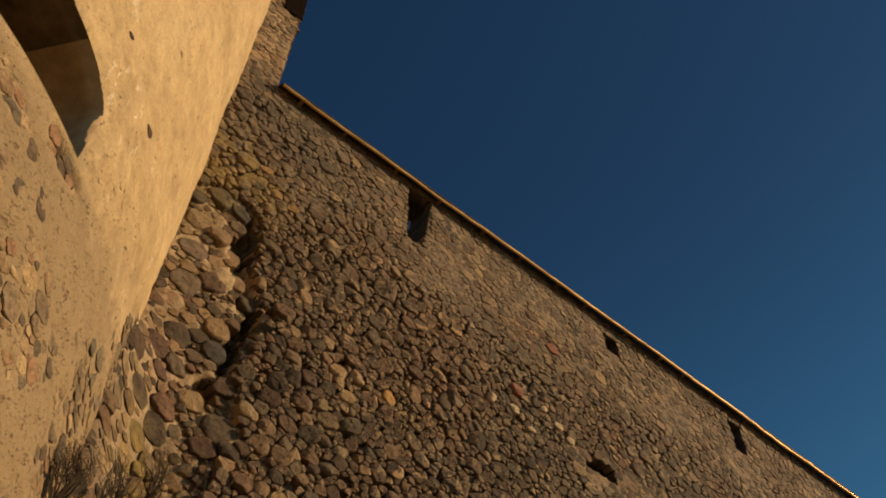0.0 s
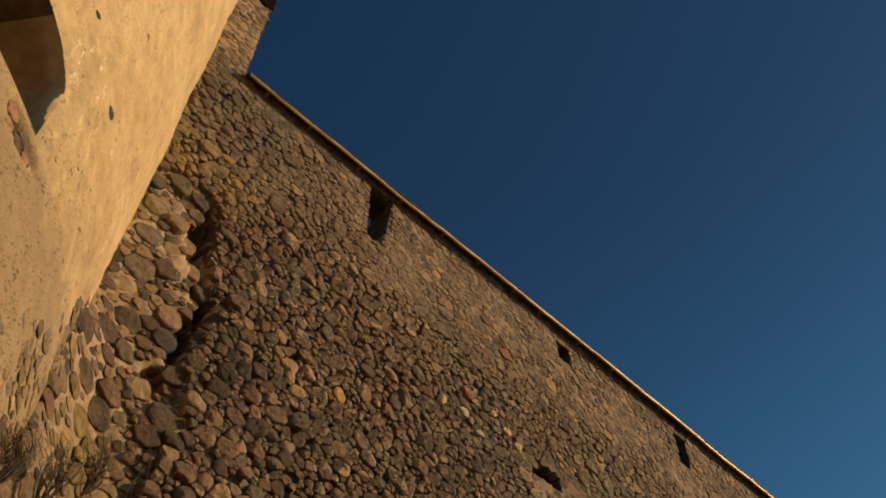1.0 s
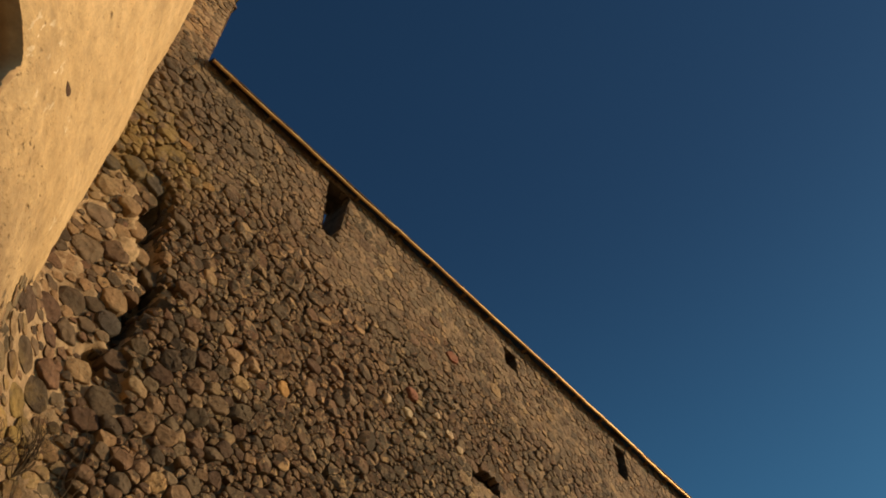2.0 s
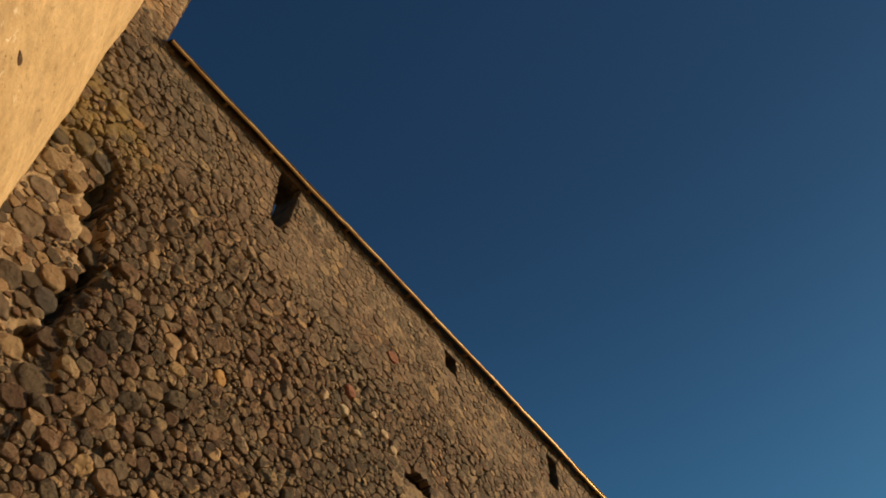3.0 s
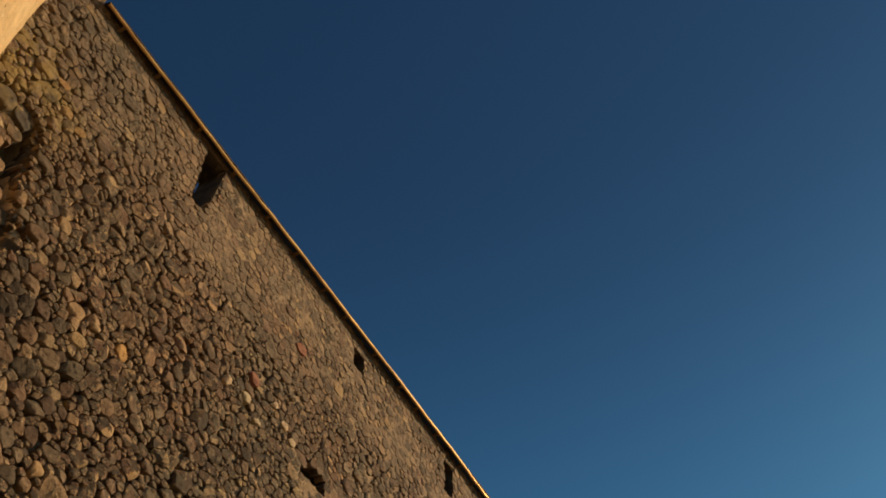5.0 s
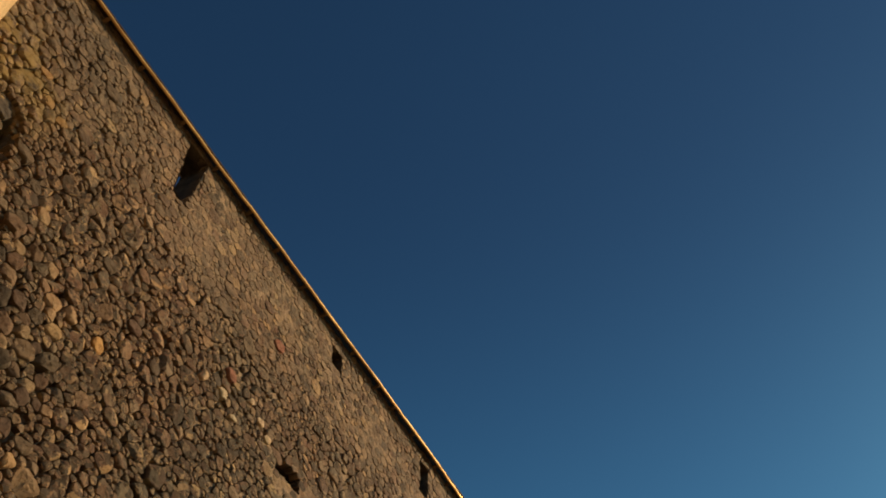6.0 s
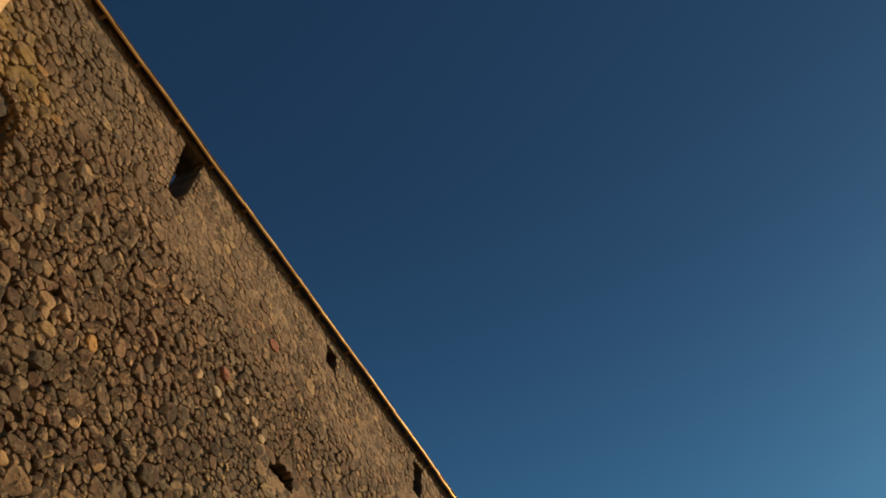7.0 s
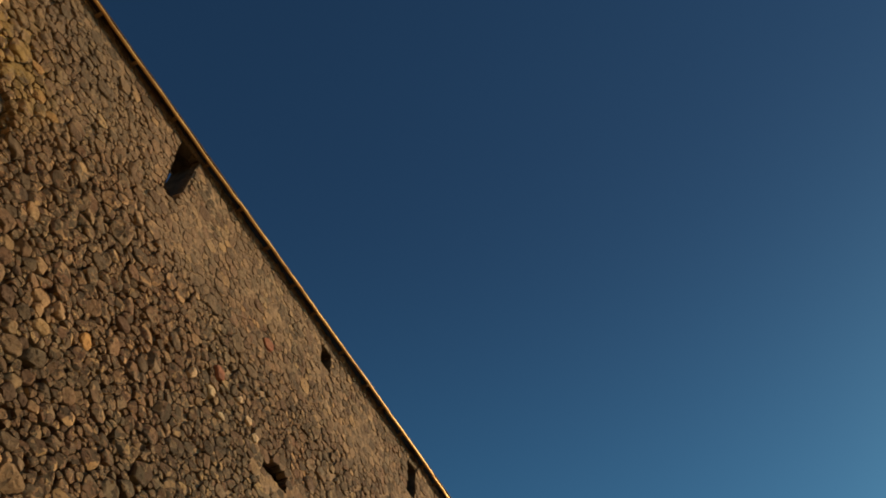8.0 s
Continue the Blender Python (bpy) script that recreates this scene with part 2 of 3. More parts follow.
# ---------------------------------------------------------------- helpers
def mesh_ob(name, verts, faces, mat, parent=None, smooth=True):
    me = bpy.data.meshes.new(name)
    me.from_pydata([tuple(v) for v in verts], [], [tuple(f) for f in faces])
    me.materials.append(mat)
    if smooth:
        me.polygons.foreach_set("use_smooth", [True] * len(me.polygons))
    me.update()
    if smooth and smooth is not True:
        me.set_sharp_from_angle(angle=radians(smooth))
    ob = new(name, me)
    if parent:
        ob.parent = parent
    return ob


def part(name, bm, mat, parent, label=""):
    me = bpy.data.meshes.new(name)
    bm.to_mesh(me)
    bm.free()
    me.materials.append(mat)
    ob = new(name, me)
    ob.parent = parent
    if label:
        ob["label"] = label
    return ob


def box(bm, lo, hi, bevel=0.0):
    r = bmesh.ops.create_cube(bm, size=1.0)
    vs = r["verts"]
    for v in vs:
        v.co = Vector([lo[k] + (v.co[k] + 0.5) * (hi[k] - lo[k]) for k in range(3)])
    if bevel:
        es = list({e for v in vs for e in v.link_edges})
        bmesh.ops.bevel(bm, geom=es, offset=bevel, segments=2, affect="EDGES")


_rs = np.random.RandomState(11)
_LAT = _rs.rand(64, 64)


def vnoise(x, z, octaves=3):
    """Smooth value noise of two coordinates, about -1 to 1."""
    x, z = np.asarray(x, float), np.asarray(z, float)
    total, amp, norm = 0.0, 1.0, 0.0
    for k in range(octaves):
        xi, zi = np.floor(x).astype(int), np.floor(z).astype(int)
        fx, fz = x - xi, z - zi
        fx, fz = fx * fx * (3 - 2 * fx), fz * fz * (3 - 2 * fz)
        a, b = _LAT[xi % 64, zi % 64], _LAT[(xi + 1) % 64, zi % 64]
        c, d = _LAT[xi % 64, (zi + 1) % 64], _LAT[(xi + 1) % 64, (zi + 1) % 64]
        total = total + amp * ((a * (1 - fx) + b * fx) * (1 - fz) + (c * (1 - fx) + d * fx) * fz - 0.5) * 2
        norm += amp
        amp *= 0.5
        x, z = x * 2.03 + 17.3, z * 2.03 + 5.7
    return total / norm


def smooth01(v, lo, hi):
    t = np.clip((np.asarray(v, float) - lo) / (hi - lo), 0, 1)
    return t * t * (3 - 2 * t)


# ---------------------------------------------------------------- the curtain wall
WALL_Y = 4.92
WALL_TOP = 11.15
X0, X1 = 1.30, 15.6
STEP_X, STEP_TOP = 2.06, 13.9        # the higher piece of wall beside the tower
# openings in the face: x0, x1 at the top, z0, z1, depth (0: right through the parapet)
SLIT_A = (3.98, 4.325, 10.07, 11.05, 0.0)
SLIT_B = (9.96, 10.24, 10.38, 10.93, 0.0)
HOLE_A = (7.33, 7.58, 10.58, 10.88, 0.35)
HOLE_B = (6.50, 6.99, 8.20, 8.45, 0.27)
OPENINGS = (SLIT_A, SLIT_B, HOLE_A, HOLE_B)
TAPER = {SLIT_A: 0.11, SLIT_B: 0.04}    # by how much an opening narrows towards its foot
PARAPET, LEDGE = 0.38, 8.9            # thickness of the parapet, height of the walk behind it


def right_side(o, z):
    """The right edge of an opening at a height."""
    return o[1] - TAPER.get(o, 0.0) * np.clip((o[3] - np.asarray(z, float)) / (o[3] - o[2]), 0, 1)


def fallen_edge(z):
    """Where the sound facing begins, height by height."""
    z = np.asarray(z, float)
    return np.interp(z, (4.5, 6.0, 6.5, 6.9, 7.27, 7.55, 8.04, 8.6, 8.9), (2.30, 2.38, 2.42, 2.33, 2.38, 2.47, 2.31, 2.28, 2.16)) + 0.05 * vnoise(z * 5.1, 3.3 + 0 * z)


def slot(x, z):
    """1 in the dark cleft along the edge of the sound facing."""
    x, z = np.asarray(x, float), np.asarray(z, float)
    edge = fallen_edge(z)
    width = 0.25 + 0.12 * vnoise(z * 2.3 + 8, 1.7 + 0 * z)
    return smooth01(edge - x, 0.0, 0.04) * smooth01(x - (edge - width), 0.0, 0.06) * smooth01(z, 6.75, 7.05) * smooth01(8.86 - z, 0.0, 0.06)


def recess(x, z):
    """How far the face has fallen away beside the tower."""
    x, z = np.asarray(x, float), np.asarray(z, float)
    top = 8.86 + 0.12 * vnoise(x * 3.0, 9.1 + 0 * x)
    lost = smooth01(fallen_edge(z) - x, 0.0, 0.05) * smooth01(top - z, 0.0, 0.06)
    caves = 0.20 * smooth01(0.13 - np.hypot(x - 2.16, (z - 6.62) * 0.9), 0, 0.06)
    rough = 0.05 * vnoise(x * 5.3 + 2, z * 5.3) * smooth01(x, 1.5, 1.8)
    return np.maximum(lost * (0.06 + rough + caves), 0) + 0.33 * slot(x, z)


def skirt(x, z):
    """The mortared skirt that fills the corner between the wall and the round tower."""
    x, z = np.asarray(x, float), np.asarray(z, float)
    return 0.34 * np.clip((1.98 - x) / 0.52, 0, 1.25) ** 1.7 * smooth01(7.35 - z, 0.0, 1.2)


def flush(x, z):
    """0: deep open joints; 1: joints filled to the stones' faces."""
    x, z = np.asarray(x, float), np.asarray(z, float)
    lim = 9.3 + 0.3 * vnoise(x * 0.9, z * 0.9 + 4) + 1.2 * smooth01(4.0 - x, 0.0, 0.6)
    f = smooth01(z, lim - 0.35, lim + 0.4)
    band = np.exp(-((z - (8.2 - 0.05 * (x - 6))) / 0.35) ** 2) * smooth01(x, 4.9, 5.8)
    side = 0.97 * smooth01(1.86 + 0.10 * vnoise(z * 2.6, 4.4 + 0 * z) - x, 0.0, 0.2) * smooth01(7.3 - z, 0.0, 0.5)
    step = 0.9 * smooth01(z, 10.9, 11.3)
    core = smooth01(fallen_edge(z) - x, 0.0, 0.05) * smooth01(8.9 - z, 0, 0.1) * (0.72 + 0.5 * vnoise(x * 3.3, z * 3.3))
    f = np.maximum(f, (0.58 + 0.35 * vnoise(x * 1.9, z * 1.9 + 7)) * smooth01(x, 3.8, 6.5))
    f = np.maximum(f, np.maximum(np.maximum(side, step), core))
    f = np.maximum(f, 0.38 * smooth01(x, 7.0, 9.5))
    f = np.maximum(f, 0.55 * smooth01(z, 8.9, 9.6))
    return np.clip(f * (0.86 + 0.25 * vnoise(x * 1.5 + 3, z * 1.5)) + 0.95 * band * smooth01(vnoise(x * 1.7, z * 2.2), -0.1, 0.25), 0, 1)


def in_opening(x, z, grow=0.0):
    hit = np.zeros(np.shape(x), bool)
    for a, b, c, d, _ in OPENINGS:
        hit |= (x > a - grow) & (x < right_side((a, b, c, d, _), z) + grow) & (z > c - grow) & (z < d + grow)
    return hit


castle_wall = tagged(new("castle_wall"), "high curtain wall of brown fieldstone rubble with loopholes", "wall", kind="structure")


def wall_sheet():
    """The mortar face between the stones, with the openings left free."""
    g = 0.03
    xs = np.arange(X0, X1 + g, g)
    zs = np.arange(0.0, STEP_TOP + g, g)
    X, Z = np.meshgrid(xs, zs, indexing="ij")
    for o in OPENINGS:
        a, c, d = o[0], o[2], o[3]
        b = right_side(o, Z)
        near_z = (Z > c - 0.6 * g) & (Z < d + 0.6 * g)
        near_x = (X > a - 0.6 * g) & (X < b + 0.6 * g)
        for v in (a, b):
            X = np.where(near_z & (np.abs(X - v) < g / 2), v, X)
        for v in (c, d):
            Z = np.where(near_x & (np.abs(Z - v) < g / 2), v, Z)
    lean = STEP_X + 0.035 * (Z - 11.1)
    X = np.where((Z > WALL_TOP - 0.01) & (np.abs(X - lean) < 0.6 * g), lean, X)
    F = flush(X, Z)
    lump = recess(X, Z) > 0.02
    Y = WALL_Y + recess(X, Z) - skirt(X, Z) + 0.040 * (1 - F) + 0.010 - 0.0185 * F + (0.022 - 0.013 * F) * vnoise(X * 6, Z * 6) + (0.014 - 0.007 * F) * vnoise(X * 17, Z * 17, 2)
    # repointing swallows some of the stones
    Y = Y - 0.003 * F * smooth01(vnoise(X * 2.3 + 31, Z * 2.6), -0.15, 0.35) * smooth01(Z, 7.6, 8.4)
    Y = Y - np.where(lump, 0.05 * np.maximum(vnoise(X * 4.1 + 9, Z * 4.1), -0.1) * smooth01(X, 1.6, 1.9), 0.0)
    nx, nz = X.shape
    verts = np.stack([X, Y, Z], -1).reshape(-1, 3)
    i, k = np.meshgrid(np.arange(nx - 1), np.arange(nz - 1), indexing="ij")
    cx = (X[:-1, :-1] + X[1:, 1:]) / 2
    cz = (Z[:-1, :-1] + Z[1:, 1:]) / 2
    keep = ~in_opening(cx, cz) & ((cz < WALL_TOP) | (cx < STEP_X + 0.035 * (cz - 11.1)))
    i, k = i[keep], k[keep]
    faces = np.stack([i * nz + k, (i + 1) * nz + k, (i + 1) * nz + k + 1, i * nz + k + 1], -1)
    return mesh_ob("mortar_bed", verts, faces, M_MORTAR, castle_wall)


def wall_core():
    """The body behind the face: thick below, a thin parapet above the walk, and the sides of every opening."""
    bm = bmesh.new()
    back = WALL_Y + PARAPET
    front = WALL_Y + 0.55
    box(bm, (-1.0, front, -0.3), (26, WALL_Y + 1.9, LEDGE - 0.6))
    box(bm, (X1, WALL_Y + 0.03, -0.3), (26, back, WALL_TOP))
    box(bm, (STEP_X, back + 0.003, LEDGE - 0.7), (26, front - 0.003, LEDGE - 0.6))
    box(bm, (-1.0, front + 0.03, LEDGE - 0.597), (STEP_X - 0.03, WALL_Y + 1.2, STEP_TOP))
    # parapet back face, with through slits
    cuts = sorted([(o[0], o[1], o[2], o[3]) for o in (SLIT_A, SLIT_B)])
    lo = STEP_X
    for a, b, c, d in cuts:
        box(bm, (lo, back - 0.02, LEDGE - 0.597), (a, back, WALL_TOP))
        box(bm, (a, back - 0.02, LEDGE - 0.597), (b, back, c))
        box(bm, (a, back - 0.02, d), (b, back, WALL_TOP))
        lo = b
    box(bm, (lo, back - 0.02, LEDGE - 0.597), (X1, back, WALL_TOP))
    box(bm, (STEP_X, WALL_Y + 0.02, WALL_TOP - 0.02), (X1, back, WALL_TOP + 0.002))
    part("wall_core", bm, M_MORTAR, castle_wall)


def step_side():
    """The rough end of the higher piece of wall."""
    verts, faces = [], []
    ny, nz = 16, 48
    for j in range(ny):
        for k in range(nz):
            z = WALL_TOP - 0.1 + (STEP_TOP - WALL_TOP + 0.1) * k / (nz - 1)
            bulge = 0.02 * float(vnoise(j * 0.5, k * 0.5)) if j else 0.0
            verts.append((STEP_X + 0.035 * (z - 11.1) - 0.004 + bulge - 0.02 * (j > 0), WALL_Y - 0.012 + 0.62 * j / (ny - 1), z))
    for j in range(ny - 1):
        for k in range(nz - 1):
            a = j * nz + k
            faces.append((a, a + nz, a + nz + 1, a + 1))
    mesh_ob("wall_end", verts, faces, M_MORTAR, castle_wall)


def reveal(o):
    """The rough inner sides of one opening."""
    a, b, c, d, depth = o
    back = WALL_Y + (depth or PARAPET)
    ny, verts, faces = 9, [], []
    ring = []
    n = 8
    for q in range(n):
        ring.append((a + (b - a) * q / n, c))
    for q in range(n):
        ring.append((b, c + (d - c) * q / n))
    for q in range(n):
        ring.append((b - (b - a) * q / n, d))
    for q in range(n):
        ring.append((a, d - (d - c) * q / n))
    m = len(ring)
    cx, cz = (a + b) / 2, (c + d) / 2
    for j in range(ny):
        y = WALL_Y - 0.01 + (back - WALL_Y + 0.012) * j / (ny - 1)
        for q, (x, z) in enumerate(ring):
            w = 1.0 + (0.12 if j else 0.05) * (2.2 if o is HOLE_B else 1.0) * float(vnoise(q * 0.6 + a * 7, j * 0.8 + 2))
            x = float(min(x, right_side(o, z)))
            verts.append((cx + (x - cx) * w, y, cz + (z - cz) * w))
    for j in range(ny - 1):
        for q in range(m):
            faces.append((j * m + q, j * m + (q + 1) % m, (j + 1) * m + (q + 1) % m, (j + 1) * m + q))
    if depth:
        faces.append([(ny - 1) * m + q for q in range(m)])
    # the masonry colour already carries the opening's shade
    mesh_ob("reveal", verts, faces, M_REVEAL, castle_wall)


# ---- stones of the face
SEG = 18


def scatter(rs):
    """Seeds and radii of the stones, packed from large to small."""
    cell = 0.35
    grid, seeds = {}, []

    def clear(x, z, r, slack):
        ci, ck = int(x / cell), int(z / cell)
        for i in (ci - 1, ci, ci + 1):
            for k in (ck - 1, ck, ck + 1):
                for (sx_, sz_, sr, _) in grid.get((i, k), ()):
                    if (sx_ - x) ** 2 + ((sz_ - z) * 1.18) ** 2 < (slack * (sr + r)) ** 2:
                        return False
        return True

    def put(x, z, r, mat=None):
        s = (x, z, r, mat)
        seeds.append(s)
        grid.setdefault((int(x / cell), int(z / cell)), []).append(s)

    for x, z, r, mat in MARKED:
        put(x, z, r, mat)
    for _ in range(46):
        x, z = rs.uniform(2.5, 11.0), rs.uniform(5.2, 10.0)
        if not in_opening(np.array(x), np.array(z), 0.1):
            put(x, z, rs.uniform(0.022, 0.05), "gap")
    for r_lo, r_hi, tries in ((0.12, 0.15, 160), (0.09, 0.12, 1100), (0.066, 0.09, 4200), (0.046, 0.066, 13000), (0.030, 0.046, 40000), (0.017, 0.030, 60000)):
        low = r_hi < 0.07
        for _ in range(tries):
            x, z = rs.uniform(X0, X1), rs.uniform(0.0, STEP_TOP)
            if (low and z < 4.4) or (r_hi < 0.04 and x > 7.5):
                continue
            r = rs.uniform(r_lo, r_hi)
            if z > WALL_TOP - 0.03 and x > STEP_X + 0.035 * (z - 11.1) - 1.25 * r:
                continue
            if (r > 0.095 and z > 11.05) or (r > 0.075 and x > 5.5 and rs.rand() < 0.6) or (r > 0.1 and z > 9.6 and rs.rand() < 0.7):
                continue
            if in_opening(np.array(x), np.array(z), (0.25 if z < 9 else 0.62) * r):
                continue
            off = float(fallen_edge(z)) - x
            if (r > 0.03 and float(slot(x, z)) > 0.3) or (r > 0.03 and 6.9 < z < 8.8 and -0.75 * r < off < 0.06):
                continue
            mark = "tan" if x < 2.1 and 6.2 < z < 8.8 and rs.rand() < 0.28 else None
            if clear(x, z, r, 1.08 if x < 2.2 and z > 11.1 else 1.14 if x < 1.95 and z > 9.2 else 1.28 if x < 1.85 and z < 7.2 else 1.08 if x < 2.2 and z < 8.8 else 0.97 if r > 0.066 else 0.90):
                put(x, z, r, mark)
    return seeds, grid, cell


def stone_shape(rs, s, grid, cell, filled=None):
    """One stone as rings of points round its seed: local x, height over the face, z."""
    x, z, r, _ = s
    th = np.arange(SEG) * 2 * np.pi / SEG + rs.uniform(0, 0.4)
    rad = np.full(SEG, 2.1 * r)
    # rough-hewn outline: straight sides at random, longer along one axis
    sides = rs.randint(4, 7)
    axis, long = rs.uniform(-0.7, 0.9), rs.uniform(1.0, 1.75)
    for a in np.arange(sides) * 2 * np.pi / sides + rs.uniform(0, 1.6) + rs.uniform(-0.4, 0.4, sides):
        c = np.cos(th - a)
        reach = r * rs.uniform(0.94, 1.5) * math.hypot(long * math.cos(a - axis), math.sin(a - axis))
        rad = np.minimum(rad, np.where(c > 0.1, reach / np.maximum(c, 0.1), 9.0))
    ci, ck = int(x / cell), int(z / cell)
    for i in (ci - 1, ci, ci + 1):
        for k in (ck - 1, ck, ck + 1):
            for (ox, oz, orr, _) in grid.get((i, k), ()):
                dx, dz = ox - x, (oz - z) * 1.18
                d = math.hypot(dx, dz)
                if d < 1e-6 or d > 2.6 * (r + orr):
                    continue
                t = (d * d + r * r - orr * orr) / (2 * d) - 0.003
                c = np.cos(th - math.atan2(dz, dx))
                lim = np.where(c > 0.05, t / np.maximum(c, 0.05), 9.0)
                rad = np.minimum(rad, np.maximum(lim, 0.25 * r))
    rad = rad * (1 + 0.022 * rs.randn(SEG))
    for a, b, c, d, _ in (OPENINGS[:3] if filled is None else ()):
        for gap, angle, beside in ((a - x, 0.0, c - r < z < d + r), (x - b, math.pi, c - r < z < d + r),
                                   ((c - z) * 1.18, math.pi / 2, a - r < x < b + r), ((z - d) * 1.18, -math.pi / 2, a - r < x < b + r)):
            if beside and 0 < gap < 2 * r:
                k = np.cos(th - angle)
                rad = np.minimum(rad, np.where(k > 0.05, (gap + rs.uniform(-0.022, 0.004)) / np.maximum(k, 0.05), 9.0))
    f = float(flush(x, z)) if filled is None else filled
    bulge = (0.225 * r + 0.007) * (1 - 0.8 * f) * rs.uniform(0.5, 1.35) + 0.012 * f
    # a broken face: one main plane, cut down by chamfers towards the rim
    tilt = 0.32 * (1 - 0.75 * f)
    planes = [(rs.uniform(-tilt, tilt), rs.uniform(-tilt, tilt), bulge)]
    for a in np.arange(4) * np.pi * 0.5 + rs.uniform(0, 1.5) + rs.uniform(-0.5, 0.5, 4):
        k = -rs.uniform(0.25, 1.1) * (1 - 0.75 * f)
        planes.append((k * math.cos(a), k * math.sin(a), bulge - k * r * rs.uniform(0.4, 1.2)))
    pts = []
    for q, sc in enumerate((1.0, 1.0, 0.93, 0.72, 0.4)):
        rr = rad * sc * (1 + (0.05 * rs.randn(SEG) if q > 1 else 0))
        px, pz = rr * np.cos(th), rr * np.sin(th) / 1.18
        if q == 0:
            hh = np.full(SEG, -0.09 - 0.25 * r)
        else:
            hh = np.min([c * px + d * pz + e for c, d, e in planes], axis=0) + (0.030 - 0.018 * f) * r * rs.randn(SEG)
            if q == 1:
                hh = hh - (0.08 - 0.05 * f) * r - 0.002
        pts.append(np.stack([px, -hh, pz], -1))
    pts.append(np.array([[0.0, -min(e for _, _, e in planes), 0.0]]))
    return np.concatenate(pts)


STONE_FACES = []
for _q in range(4):
    for _k in range(SEG):
        _n = (_k + 1) % SEG
        STONE_FACES.append((_q * SEG + _k, _q * SEG + _n, (_q + 1) * SEG + _n, (_q + 1) * SEG + _k))
for _k in range(SEG):
    STONE_FACES.append((4 * SEG + _k, 4 * SEG + (_k + 1) % SEG, 5 * SEG))

# stones that stand out by colour or size: x, z, radius
MARKED = ([(3.83, 7.53, 0.085, "ochre"), (3.25, 7.49, 0.085, "tan"), (2.82, 8.14, 0.07, "tan"), (2.33, 9.30, 0.075, "ochre"), (2.53, 9.25, 0.06, "ochre"), (2.17, 9.56, 0.06, "ochre")]
          + [(6.20, 9.78, 0.085, "red"), (2.80, 7.36, 0.09, "plain"), (5.50, 8.70, 0.075, "red")]
          + [(1.83, 8.80, 0.125, "dark"), (2.04, 8.82, 0.115, "dark"), (2.13, 6.99, 0.105, "dark"), (1.60, 8.62, 0.09, "dark")]
          + [(1.70, 8.35, 0.12, "tan"), (1.91, 8.29, 0.105, "tan"), (1.73, 7.97, 0.13, "slab"), (1.95, 7.96, 0.075, "tan"), (2.06, 8.16, 0.085, "tan"), (2.12, 7.26, 0.12, "tan"), (2.06, 6.45, 0.09, "tan"),
             (5.44, 8.36, 0.055, "lime"), (6.12, 8.53, 0.06, "lime"), (5.13, 8.35, 0.045, "lime"), (6.26, 8.41, 0.045, "lime"), (5.66, 8.22, 0.04, "lime"), (5.90, 8.64, 0.04, "lime")]
          + [(x, z, r, "plain") for x, z, r in
             ((2.49, 6.56, 0.092), (2.64, 6.79, 0.099), (2.94, 6.94, 0.106), (2.63, 6.33, 0.09), (1.86, 6.67, 0.09), (1.66, 6.69, 0.09),
              (1.81, 6.99, 0.11), (1.66, 7.31, 0.087), (2.34, 7.75, 0.097), (2.61, 8.32, 0.074),
              (2.64, 7.79, 0.112), (2.4, 8.52, 0.099), (3.75, 7.89, 0.089), (3.46, 7.55, 0.081), (4.12, 8.04, 0.092),
              (3.43, 6.96, 0.099), (3.04, 6.65, 0.095), (3.85, 6.93, 0.083), (4.9, 8.96, 0.085), (4.48, 7.86, 0.077), (3.6, 8.37, 0.082),
              (2.85, 10.29, 0.117), (2.08, 9.27, 0.105), (2.4, 6.13, 0.08), (2.22, 6.09, 0.103))])
STONE_MATS = {"ochre": M_OCHRE, "red": M_RED, "dark": M_DARK, "tan": M_TAN, "slab": M_SLAB, "lime": M_LIME}


